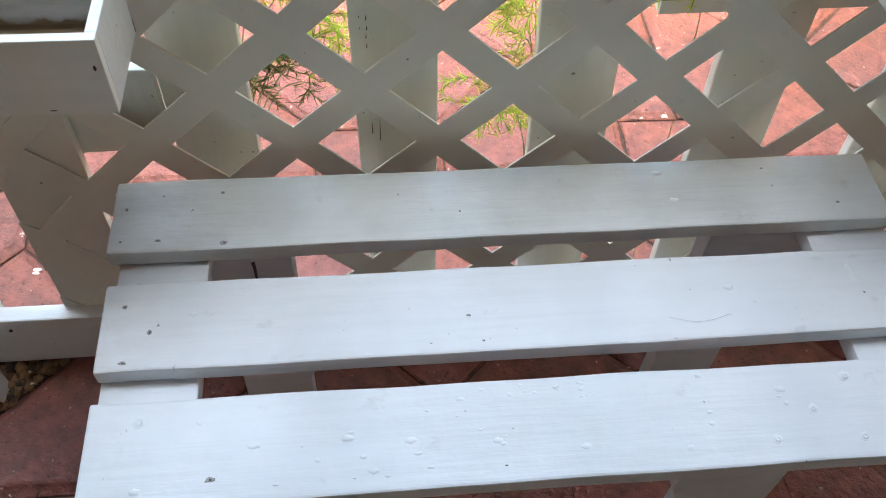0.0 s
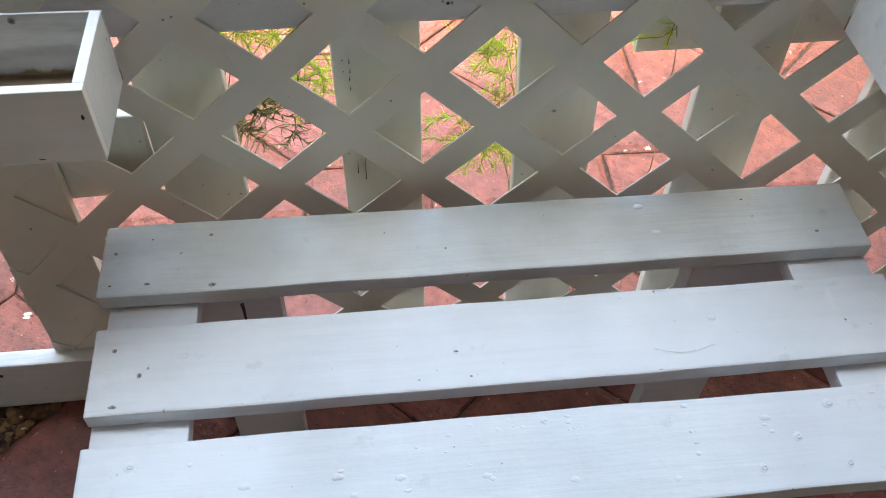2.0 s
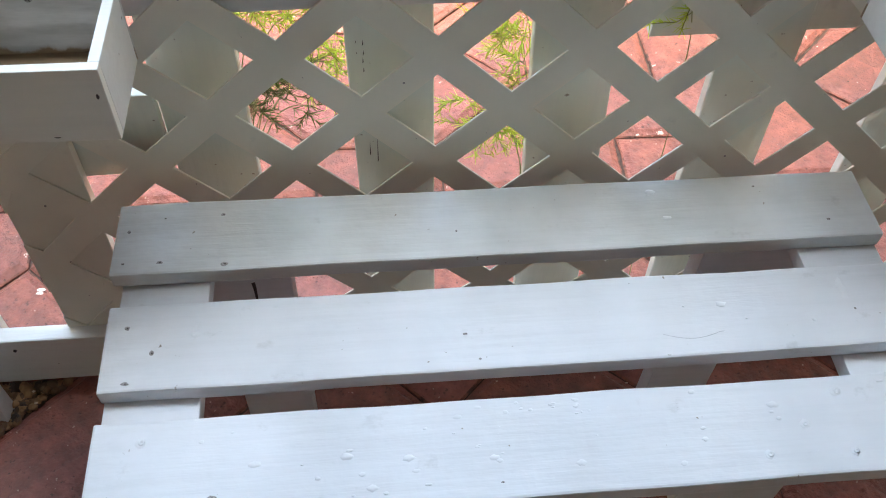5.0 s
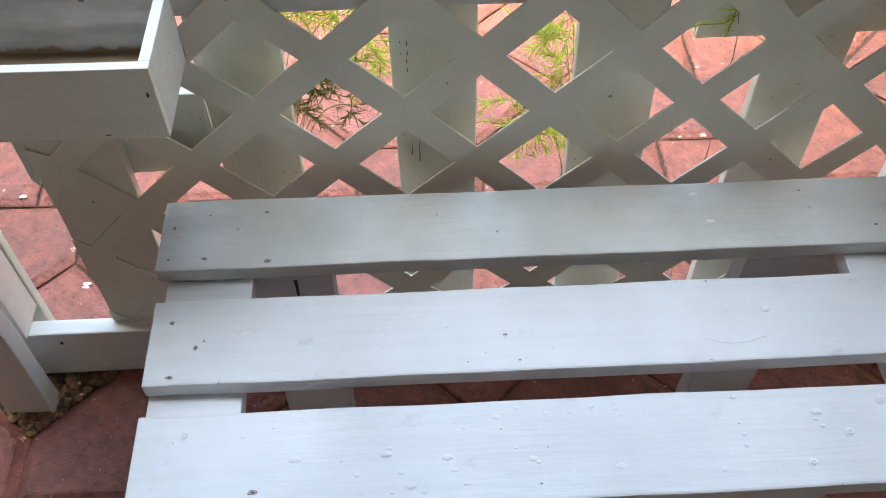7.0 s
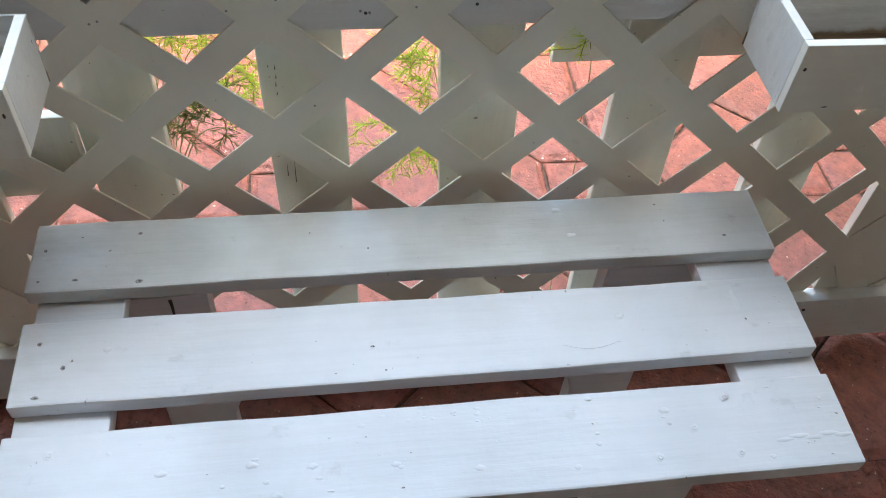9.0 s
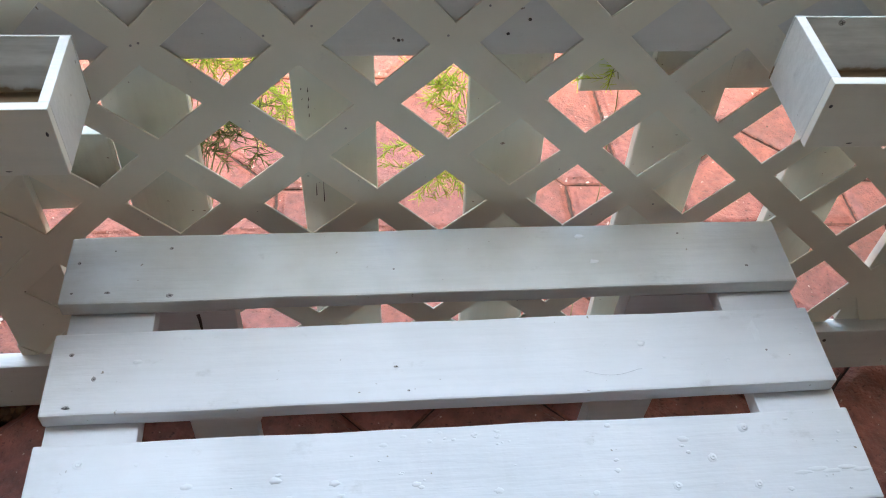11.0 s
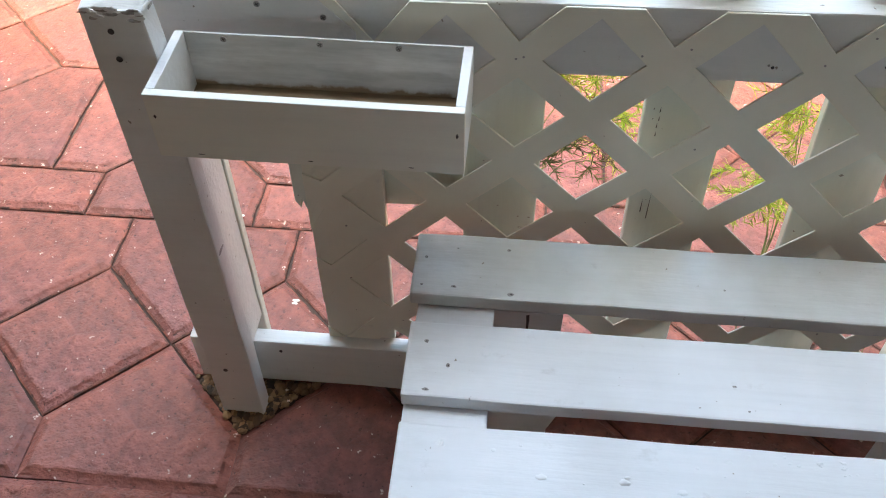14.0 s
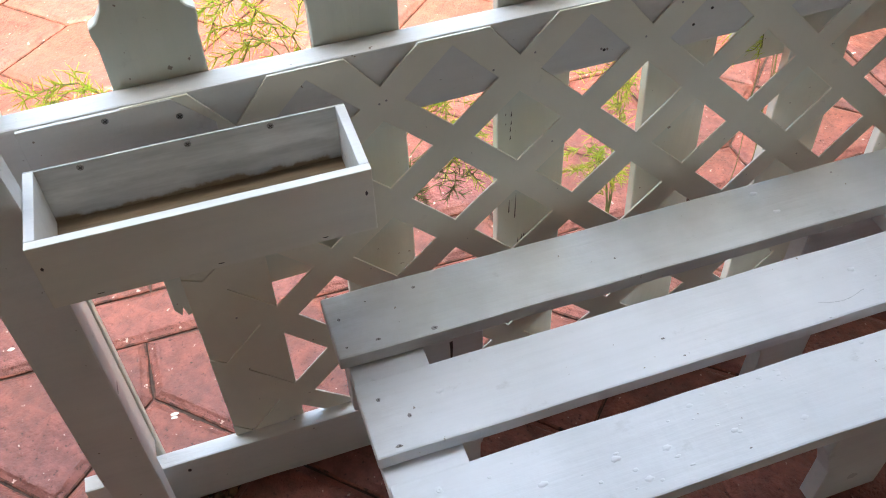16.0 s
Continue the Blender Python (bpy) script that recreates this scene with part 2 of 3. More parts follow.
def prism(points, y0, y1, bev=0.0):
    """A flat outline in x, z given thickness along y."""
    bm = bmesh.new()
    f = bm.faces.new([bm.verts.new((x, y0, z)) for x, z in points])
    ex = bmesh.ops.extrude_face_region(bm, geom=[f])
    bmesh.ops.translate(bm, verts=[v for v in ex["geom"] if isinstance(v, bmesh.types.BMVert)], vec=(0, y1 - y0, 0))
    if bev:
        bmesh.ops.bevel(bm, geom=[e for e in bm.edges if e.calc_face_angle(0) > 0.4], offset=bev, segments=1, affect="EDGES")
    return bm


def stud(p, normal, r, h, seg=10):
    """A small round head with a sunk middle, standing proud by h."""
    bm = bmesh.new()
    rings = []
    for k, (rr, hh) in enumerate(((r, -0.0005), (r * 0.92, h), (r * 0.45, h * 0.95), (r * 0.35, h * 0.35))):
        rings.append([bm.verts.new((rr * math.cos(a), rr * math.sin(a), hh)) for a in [2 * math.pi * i / seg for i in range(seg)]])
    for a, b in zip(rings, rings[1:]):
        for i in range(seg):
            bm.faces.new((a[i], a[(i + 1) % seg], b[(i + 1) % seg], b[i]))
    bm.faces.new(rings[-1])
    turn = Vector(normal).to_track_quat("Z", "Y").to_matrix().to_4x4()
    bmesh.ops.transform(bm, matrix=Matrix.Translation(p) @ turn, verts=bm.verts)
    return bm


def blob(p, normal, rx, ry, h, seed, seg=12):
    """A low, uneven lump of paint."""
    rnd = random.Random(seed)
    bm = bmesh.new()
    rings = []
    ph = [rnd.uniform(0.75, 1.2) for _ in range(seg)]
    for s, hh in ((1.0, -0.0004), (0.78, h * 0.4), (0.45, h * 0.85), (0.15, h)):
        rings.append([bm.verts.new((rx * s * ph[i] * math.cos(2 * math.pi * i / seg), ry * s * ph[i] * math.sin(2 * math.pi * i / seg), hh)) for i in range(seg)])
    for a, b in zip(rings, rings[1:]):
        for i in range(seg):
            bm.faces.new((a[i], a[(i + 1) % seg], b[(i + 1) % seg], b[i]))
    bm.faces.new(rings[-1])
    turn = Vector(normal).to_track_quat("Z", "Y").to_matrix().to_4x4()
    bmesh.ops.transform(bm, matrix=Matrix.Translation(p) @ turn, verts=bm.verts)
    return bm


def cross_slot(p, r):
    """The cross in a screw head that faces the porch."""
    bm = bmesh.new()
    for turn in (0.5, 0.5 + math.pi / 2):
        c, s = math.cos(turn), math.sin(turn)
        pts = [(-r, -r * 0.22), (r, -r * 0.22), (r, r * 0.22), (-r, r * 0.22)]
        low = [bm.verts.new((p[0] + c * u - s * v, p[1], p[2] + s * u + c * v)) for u, v in pts]
        top = [bm.verts.new((w.co.x, p[1] - 0.0004, w.co.z)) for w in low]
        bm.faces.new(top)
        for i in range(4):
            bm.faces.new((low[i], low[(i + 1) % 4], top[(i + 1) % 4], top[i]))
    return bm


# ---- ground and unseen porch shell that shapes the light ----
bm = bmesh.new()
bmesh.ops.create_grid(bm, x_segments=2, y_segments=2, size=150)
bmesh.ops.translate(bm, verts=bm.verts, vec=(0, 0, -0.014))
ground = tagged(part("ground", bm, DIRT), "dark dirt bed below and between the pavers", "ground", kind="structure")

# porch roof out of view; its edge and dark tone set the shade below
ceiling = tagged(part("ceiling", slab(-2.5, 1.8, -1.8, 1.12, 2.40, 2.50, 0.0), CEIL), "unseen porch ceiling, kept dark to cut bounced light", "ceiling", kind="structure")
# added out of view; pale, so it bounces light onto the fence fronts
bounce_wall_south = tagged(part("bounce_wall_south", slab(-2.65, 1.95, -1.95, -1.8, -0.014, 2.5, 0.0), WALL), "unseen wall added behind the porch to bounce light", "wall", kind="structure")

# unseen, added tall to keep eastern sky off the post and planter sides
shade_wall_east = tagged(part("shade_wall_east", slab(1.80, 1.95, -1.8, 3.6, -0.014, 3.8, 0.0), WALL), "unseen side wall added to hold back sky light", "wall", kind="structure")

# unseen too, added to dim the western sky over the outer paving
shade_wall_west = tagged(part("shade_wall_west", slab(-2.65, -2.5, -1.8, 3.6, -0.014, 3.4, 0.0), WALL), "unseen side wall added to hold back sky light", "wall", kind="structure")

# added out of view to block the low sky that shines through the lattice
sky_block_north = tagged(part("sky_block_north", slab(-9.0, 9.0, 6.0, 6.2, -0.014, 2.6, 0.0), SKY_BLOCK), "unseen dark wall added far beyond the paving to block low sky", "wall", kind="structure")

# ---- picket fence with lattice ----
FENCE_LEFT, FENCE_RIGHT = -0.226, 1.245
RAIL_TOP, RAIL_LOW = 0.783, 0.686
fence = empty("picket_fence", FENCE_LEFT, 1.0, 0.0)
tagged(fence, "white painted picket fence with a diamond lattice panel", "fence")


def on_fence(name, bm, mat, label="", smooth=False):
    """A part of the fence, given in level metres; the fence climbs one in sixty."""
    for v in bm.verts:
        v.co.z += 0.0172 * (v.co.x - FENCE_LEFT)
    bmesh.ops.translate(bm, verts=bm.verts, vec=(-FENCE_LEFT, -1.0, 0))
    return part(name, bm, mat, fence, label, smooth)


def clip(poly, axis, limit, keep_above):
    out = []
    for a, b in zip(poly, poly[1:] + poly[:1]):
        ia, ib = (a[axis] >= limit) == keep_above, (b[axis] >= limit) == keep_above
        if ia:
            out.append(a)
        if ia != ib:
            s = (limit - a[axis]) / (b[axis] - a[axis])
            out.append(tuple(a[i] + s * (b[i] - a[i]) for i in (0, 1)))
    return out


def lattice(x0, x1, z0, z1, cx, cz, period, half, y0, y1):
    """A sheet with square holes stood on their points."""
    r = math.sqrt(0.5)
    pitch, hole = period * r, half / r
    bm = bmesh.new()
    made = {}

    def vert(p):
        k = (round(p[0], 4), round(p[1], 4))
        if k not in made:
            made[k] = bm.verts.new((p[0], y0, p[1]))
        return made[k]

    n = 16
    for i in range(-n, n):
        for j in range(-n, n):
            u, v = i * pitch - hole / 2, j * pitch - hole / 2
            for ua, ub, va, vb in ((u + hole, u + pitch, v, v + hole), (u, u + hole, v + hole, v + pitch), (u + hole, u + pitch, v + hole, v + pitch)):
                poly = [(cx + (a - b) * r, cz + (a + b) * r) for a, b in ((ua, va), (ub, va), (ub, vb), (ua, vb))]
                for axis, limit, above in ((0, x0, True), (0, x1, False), (1, z0, True), (1, z1, False)):
                    poly = clip(poly, axis, limit, above) if len(poly) > 2 else poly
                vs = []
                for p in poly if len(poly) > 2 else []:
                    w = vert(p)
                    if w not in vs:
                        vs.append(w)
                if len(vs) > 2:
                    bm.faces.new(vs)
    ex = bmesh.ops.extrude_face_region(bm, geom=list(bm.faces))
    bmesh.ops.translate(bm, verts=[v for v in ex["geom"] if isinstance(v, bmesh.types.BMVert)], vec=(0, y1 - y0, 0))
    bmesh.ops.recalc_face_normals(bm, faces=bm.faces)
    sharp = [e for e in bm.edges if len(e.link_faces) == 2 and e.calc_face_angle(0) > 1.2 and abs((e.verts[0].co - e.verts[1].co).y) < 1e-5]
    bmesh.ops.bevel(bm, geom=sharp, offset=0.0005, segments=1, affect="EDGES")
    return bm


bm = lattice(FENCE_LEFT, FENCE_RIGHT, 0.119, RAIL_TOP - 0.001, 0.245, 0.621, 0.177, 0.0605, 1.0050, 1.008)


def quartic(c, u, w):
    """A smooth bow of fourth degree over the sheet."""
    powers = [(i, j) for i in range(5) for j in range(5 - i)]
    return sum(k * u ** i * w ** j for k, (i, j) in zip(c, powers))


WARP_X = (0.0011, 0.0025, -0.0016, -0.0066, 0.0021, -0.0008, 0.0004, 0.0056, -0.0011, -0.0182, -0.0055, 0.0057, -0.0105, -0.0101, 0.0019)
WARP_Z = (0.0008, -0.0016, -0.0142, 0.0055, 0.0100, 0.0140, -0.0078, 0.0059, 0.0067, 0.0555, -0.0064, -0.0178, 0.0062, 0.0056, -0.0187)
for v in bm.verts:
    # the thin sheet was nailed up out of true: it rises towards its ends
    u = (min(1.12, max(-0.14, v.co.x)) - 0.5) / 0.6
    w = (min(0.77, max(0.16, v.co.z)) - 0.45) / 0.33
    edge = min(1, max(0, (0.781 - v.co.z) / 0.025)) * min(1, max(0, (v.co.z - 0.121) / 0.04))
    edge *= min(1, max(0, (FENCE_RIGHT - v.co.x) / 0.05)) * min(1, max(0, (v.co.x - FENCE_LEFT) / 0.03))
    v.co.x, v.co.z = v.co.x + edge * quartic(WARP_X, u, w), v.co.z + edge * quartic(WARP_Z, u, w)
on_fence("lattice_panel", bm, FENCE, "thin white lattice sheet with diamond holes")
on_fence("top_rail", slab(-0.428, 1.75, 1.009, 1.041, RAIL_LOW, RAIL_TOP, 0.003, 40, 0.0022, 0, 1), RAIL, "white top rail with a rough worn upper edge")
on_fence("bottom_rail", slab(-0.468, 1.75, 0.984, 1.012, 0.002, 0.118, 0.003, 30, 0.0015, 0, 2), RAIL)


def picket(x0, x1, z0, lean):
    """A flat picket with shoulders and a notched head, leaning a little about the height of the rail."""
    w, m = x1 - x0, (x0 + x1) / 2
    side = [(0.5, z0), (0.5, 0.835), (0.53, 0.850), (0.53, 0.860), (0.44, 0.866), (0.36, 0.880), (0.34, 0.90), (0.40, 0.925), (0.40, 0.95), (0.25, 1.0), (0.0, 1.05)]
    outline = [(m + f * w, z) for f, z in side] + [(m - f * w, z) for f, z in reversed(side) if f > 0]
    bm = prism([(x + lean * (z - 0.8), z) for x, z in outline], 1.0425, 1.0595, 0.0015)
    bmesh.ops.triangulate(bm, faces=[f for f in bm.faces if len(f.verts) > 4])
    return bm


for a, b, lean in [(-0.458, -0.351, 0.0), (-0.004, 0.101, -0.004), (0.223, 0.327, -0.024), (0.440, 0.544, -0.05), (0.676, 0.778, -0.032), (0.911, 1.013, -0.03), (1.142, 1.246, -0.03), (1.370, 1.474, -0.02), (1.60, 1.704, 0.0)]:
    on_fence("picket", picket(a, b, 0.012, lean), PICKET)
# a picket that stops short above the paving, with a level board across it
on_fence("picket", picket(-0.230, -0.124, 0.50, 0.0), PICKET, "white picket that stops short above the ground")
bm = prism([(-0.250, 0.425), (-0.242, 0.411), (-0.238, 0.428), (-0.234, 0.409), (-0.20, 0.416), (-0.11, 0.430), (-0.002, 0.432), (-0.002, 0.562), (-0.250, 0.566)], 1.0255, 1.0415, 0.001)
bmesh.ops.triangulate(bm, faces=[f for f in bm.faces if len(f.verts) > 4])
on_fence("backing_board", bm, PICKET, "short level board with a split end")
on_fence("board", slab(-0.226, -0.113, 1.0085, 1.024, 0.119, RAIL_LOW - 0.001, 0.0015), FENCE, "short upright board behind the lattice")
on_fence("board", slab(1.118, 1.245, 1.0085, 1.024, 0.119, RAIL_LOW - 0.001, 0.0015), FENCE, "short upright board behind the lattice")
on_fence("backing_board", slab(0.597, 0.95, 1.0605, 1.078, 0.587, 0.76, 0.0015), PICKET, "short level board nailed across the pickets")

for x, z0, z1 in ((0.248, 0.608, 0.617), (0.2485, 0.594, 0.602), (0.2475, 0.582, 0.591), (0.248, 0.568, 0.576), (0.240, 0.612, 0.616), (0.2405, 0.596, 0.599), (0.251, 0.425, 0.452), (0.261, 0.412, 0.463), (0.268, 0.352, 0.366), (0.274, 0.360, 0.372), (0.278, 0.366, 0.373), (0.271, 0.346, 0.352), (0.279, 0.795, 0.812), (0.270, 0.80, 0.803)):
    on_fence("crack", prism([(x - 0.0006, z0), (x + 0.0009, z0 + 0.002), (x + 0.0006, (z0 + z1) / 2), (x + 0.0003, z1), (x - 0.0003, (z0 + z1) / 2)], 1.0417, 1.0430), NAIL, "dark split in the wood")

# square post with a chipped top
bm = slab(-0.412, -0.338, 0.915, 0.950, -0.012, 0.822, 0.003, 12, 0.0016, 2, 5)
for v in bm.verts:
    if v.co.z > 0.80:
        v.co += noise.noise_vector(v.co * 45) * 0.009
    if v.co.z > 0.80 and v.co.x > -0.35 and v.co.y < 0.94:
        v.co += Vector((-0.008, 0.008, -0.008))
on_fence("post", bm, RAIL, "square white post with a chipped top")
on_fence("board", slab(-0.405, -0.354, 0.978, 1.0415, 0.1195, RAIL_LOW - 0.001, 0.0015, 8, 0.0008, 2, 8), RAIL, "upright end board behind the post")
bm = prism([(-0.335, 0.700), (-0.130, 0.700), (-0.130, 0.738), (-0.172, 0.781), (-0.335, 0.781)], 1.0040, 1.0088, 0.0004)
on_fence("rail_plate", bm, RAIL, "flat plate screwed over the end of the lattice")
on_fence("knot", blob((-0.3378, 0.931, 0.415), (1, 0, 0), 0.014, 0.005, 0.0006, 77, 10), NAIL_DULL, "dark knot showing through the paint")
for k in range(26):
    # flaking paint round the top of the post
    x, y = (-0.404 + 0.064 * random.random(), 0.914) if k < 15 else (-0.3385, 0.918 + 0.029 * random.random())
    n = (0, -1, 0) if k < 15 else (1, 0, 0)
    on_fence("paint_flake", blob((x, y, 0.806 + 0.014 * random.random()), n, random.uniform(0.005, 0.011), random.uniform(0.0015, 0.0035), random.uniform(0.0004, 0.0010), 80 + k, 10), RAIL if k % 4 else BARE)
for k, (x, z, w) in enumerate(((-0.397, 0.806, 0.006), (-0.376, 0.811, 0.009), (-0.352, 0.804, 0.007), (-0.345, 0.811, 0.006))):
    on_fence("chipped_wood", blob((x, 0.9145, z), (0, -1, 0), w, 0.003, 0.0012, 60 + k, 10), BARE, "bare wood where the paint has chipped")

for x, z in ((0.294, 0.581), (0.06, 0.709), (0.351, 0.714), (0.413, 0.717), (0.722, 0.427), (-0.172, 0.40), (0.457, 0.756), (0.26, 0.732), (0.206, 0.72), (0.069, 0.712)):
    on_fence("nail", stud((x, 1.005, z), (0, -1, 0), 0.0016, 0.0004, 8), NAIL_DULL)
for x, z in ((0.505, 0.735), (0.482, 0.716), (0.357, 0.709), (0.30, 0.745)):
    on_fence("nail", stud((x, 1.0085, z), (0, -1, 0), 0.0022, 0.0006, 8), NAIL)
for x, z in ((-0.244, 0.772), (-0.167, 0.757)):
    on_fence("screw", stud((x, 1.0040, z), (0, -1, 0), 0.0042, 0.0008), SCREW)
    on_fence("slot", cross_slot((x, 1.0040 - 0.0008, z), 0.0028), NAIL)
for x, z in ((-0.382, 0.789), (-0.383, 0.752), (-0.383, 0.129)):
    on_fence("nail", stud((x, 0.9145, z), (0, -1, 0), 0.004, 0.0006), NAIL)
for x in (-0.31, 0.02, 0.5, 1.1):
    on_fence("nail", stud((x, 0.983, 0.095), (0, -1, 0), 0.003, 0.0012, 8), NAIL)

# ---- planter boxes on the fence ----


def planter(x, z, seed):
    w, d, h, t, tb = 0.349, 0.121, 0.088, 0.011, 0.003
    box = empty("planter_box", x, 0.853, z)
    tagged(box, "empty white wooden planter box screwed to the fence", "planter", "planter boxes on the fence")
    part("front_board", slab(0, w, 0, t, 0, h, 0.0012, 10, 0.0006, 0, seed), BOX, box)
    part("back_board", slab(0, w, d - tb, d, 0, h - 0.001, 0.0008, 10, 0.0008, 0, seed + 1), BOX_IN, box, "back board with streaky washed paint")
    part("side_board", slab(0, t, t + 0.0003, d - tb - 0.0003, 0.0, h, 0.0012), RAIL, box)
    part("side_board", slab(w - t, w, t + 0.0003, d - tb - 0.0003, 0.0, h, 0.0012), RAIL, box)
    part("base_board", slab(t + 0.0003, w - t - 0.0003, t + 0.0003, d - tb - 0.0003, 0.003, 0.013, 0.0), BASE, box, "bare brown base with washed-off paint")
    for sx in (0.057, 0.171, 0.263):
        head = part("screw", stud((sx, d - tb, h - 0.008), (0, -1, 0), 0.0042, 0.0012), SCREW, box)
        part("slot", cross_slot((sx, d - tb - 0.0011, h - 0.008), 0.0028), NAIL, head)
    for k in range(5):
        # paint splashed on the bare base at one end
        part("paint_patch", blob((w - 0.028 - 0.011 * k, 0.045 + 0.016 * (k % 3), 0.0132), (0, 0, 1), 0.012 - 0.0014 * k, 0.011 - 0.0016 * k, 0.0004, seed * 9 + k, 11), BUMP, box)
    for nx, nz, wide, tall in ((0.008, 0.058, 0.0022, 0.0030), (w - 0.008, 0.056, 0.0016, 0.0042), (0.05, 0.006, 0.0048, 0.0010), (0.175, 0.006, 0.0044, 0.0008), (0.29, 0.006, 0.0040, 0.0009)):
        part("brad", blob((nx, 0.0, nz), (0, -1, 0), wide, tall, 0.0003, seed * 7 + int(nx * 1000), 9), NAIL, box)
    return box


planter(-0.337, 0.664, 3)
planter(0.794, 0.691, 9)

# ---- slatted bench ----
TOP, THICK = 0.45, 0.023
bench = empty("bench", 0.415, 0.76, 0.0)
bench.matrix_world = pose(0.415, 0.76, 0.0, 0, 0, 0.45)
tagged(bench, "low white painted bench with three broad wooden slats", "bench")


def on_bench(name, bm, mat, label="", smooth=False):
    bmesh.ops.translate(bm, verts=bm.verts, vec=(-0.415, -0.76, 0))
    return part(name, bm, mat, bench, label, smooth)


PLANKS = ((-0.056, 0.882, 0.8535, 0.9605), (-0.049, 0.876, 0.699, 0.8095), (-0.046, 0.872, 0.5505, 0.6635))
for k, (x0, x1, y0, y1) in enumerate(PLANKS):
    on_bench("seat_slat", slab(x0, x1, y0, y1, TOP - THICK, TOP, 0.003, 30, 0.0016, 0, k + 11), BENCH if k else BENCH_WORN)
on_bench("end_board", slab(-0.046, 0.056, 0.565, 0.950, TOP - THICK - 0.024, TOP - THICK - 0.0005, 0.002, 8, 0.001, 1, 4), BENCH)
on_bench("end_board", slab(0.778, 0.880, 0.565, 0.950, TOP - THICK - 0.024, TOP - THICK - 0.0005, 0.002, 8, 0.001, 1, 6), BENCH)
for x0, flip in ((0.05, 1), (0.768, -1)):
    for y0 in (0.872, 0.640):
        wide = 0.098 if y0 > 0.8 or flip > 0 else 0.125
        inner = x0 + flip * wide
        pts = [(x0 - flip * 0.095, 0.402), (x0 - flip * 0.095, 0.30), (x0 - flip * 0.02, 0.27), (x0, 0.22), (x0, -0.004), (inner, -0.004), (inner, 0.10), (inner + flip * 0.022, 0.17), (inner + flip * 0.01, 0.24), (inner, 0.30), (inner, 0.402)]
        bm = prism(pts, y0, y0 + 0.03, 0.001)
        bmesh.ops.triangulate(bm, faces=[f for f in bm.faces if len(f.verts) > 4])
        on_bench("leg", bm, BENCH)
on_bench("crack", prism([(0.0985, 0.395), (0.103, 0.397), (0.1035, 0.385), (0.1015, 0.33), (0.1000, 0.33), (0.0995, 0.383)], 0.8712, 0.8724), NAIL, "dark split in the wood")
DARK = ((0, .936), (.07, .938), (-.04, .917), (0, .869), (.075, .862), (-.042, .869), (.352, .893), (.741, .941), (.82, .881), (-.026, .779), (.004, .745), (-.02, .709), (.347, .745), (.36, .712), (.802, .747), (.366, .569), (.079, .575))
for k, (x, y) in enumerate(DARK):
    rx, ry = ((0.0052, 0.0032), (0.0034, 0.0028), (0.0026, 0.0036), (0.0044, 0.0024))[k % 4]
    if x > 0.1:
        rx, ry = rx * 0.5, ry * 0.5
    on_bench("nail", blob((x, y, TOP + 0.0006), (0, 0, 1), rx, ry, 0.0003, k + 300, 9), NAIL_DULL)
    on_bench("nail_hole", blob((x + 0.0008, y - 0.0004, TOP + 0.0009), (0, 0, 1), rx * 0.35, ry * 0.4, 0.0002, k + 340, 7), NAIL)
LUMP = ((.605, .94), (.616, .896), (.793, .779), (.647, .764), (.049, .766), (.005, .639), (.12, .607), (.009, .568), (.274, .602), (.236, .573), (.665, .633), (.692, .608), (.739, .643), (.735, .574), (.644, .577), (.448, .583), (.361, .596), (.212, .609), (.35, .653), (.328, .644))
for k, (x, y) in enumerate(LUMP):
    if k in (5, 11, 12, 13, 14):
        on_bench("screw_head", blob((x, y, TOP), (0, 0, 1), 0.0068, 0.0062, 0.0008, k, 12), BUMP, "screw head thick with white paint", True)
        on_bench("screw_rim", stud((x + 0.0006, y, TOP + 0.0007), (0, 0, 1), 0.0034, 0.0005, 10), BUMP, "", True)
    else:
        on_bench("paint_lump", blob((x, y, TOP), (0, 0, 1), 0.0068, 0.0042, 0.0009, k), BUMP, "", True)
drip = random.Random(23)
for k in range(58):
    # runs and crumbs under the paint, most of them on the outermost slat
    if k < 40:
        x, y = drip.uniform(-0.03, 0.86), drip.uniform(0.558, 0.657)
    elif k < 52:
        x, y = drip.gauss(0.42, 0.05), drip.uniform(0.640, 0.659)
    else:
        x, y = drip.uniform(0.55, 0.86), drip.uniform(0.705, 0.803)
    rx = drip.uniform(0.0018, 0.0045)
    on_bench("paint_lump", blob((x, y, TOP + 0.0002), (0, 0, 1), rx, rx * drip.uniform(0.35, 0.8), drip.uniform(0.00015, 0.00045), 500 + k, 9), BUMP, "", True)
on_bench("paint_run", blob((0.796, 0.776, TOP + 0.0002), (0, 0, 1), 0.006, 0.019, 0.0006, 610, 14), BUMP, "", True)
for k in range(5):
    on_bench("paint_run", blob((0.79 + 0.017 * k, 0.585 + 0.003 * (k % 2), TOP + 0.0002), (0, 0, 1), 0.013, 0.0028, 0.0006, 620 + k, 12), BUMP, "", True)


def tube(points, r, seg=6):
    bm = bmesh.new()
    rings = []
    for i, p in enumerate(points):
        a, b = Vector(points[max(0, i - 1)]), Vector(points[min(len(points) - 1, i + 1)])
        q = (b - a).to_track_quat("Z", "Y")
        rr = r(i / (len(points) - 1)) if callable(r) else r
        rings.append([bm.verts.new(Vector(p) + q @ Vector((rr * math.cos(2 * math.pi * k / seg), rr * math.sin(2 * math.pi * k / seg), 0))) for k in range(seg)])
    for a, b in zip(rings, rings[1:]):
        for i in range(seg):
            bm.faces.new((a[i], a[(i + 1) % seg], b[(i + 1) % seg], b[i]))
    return bm


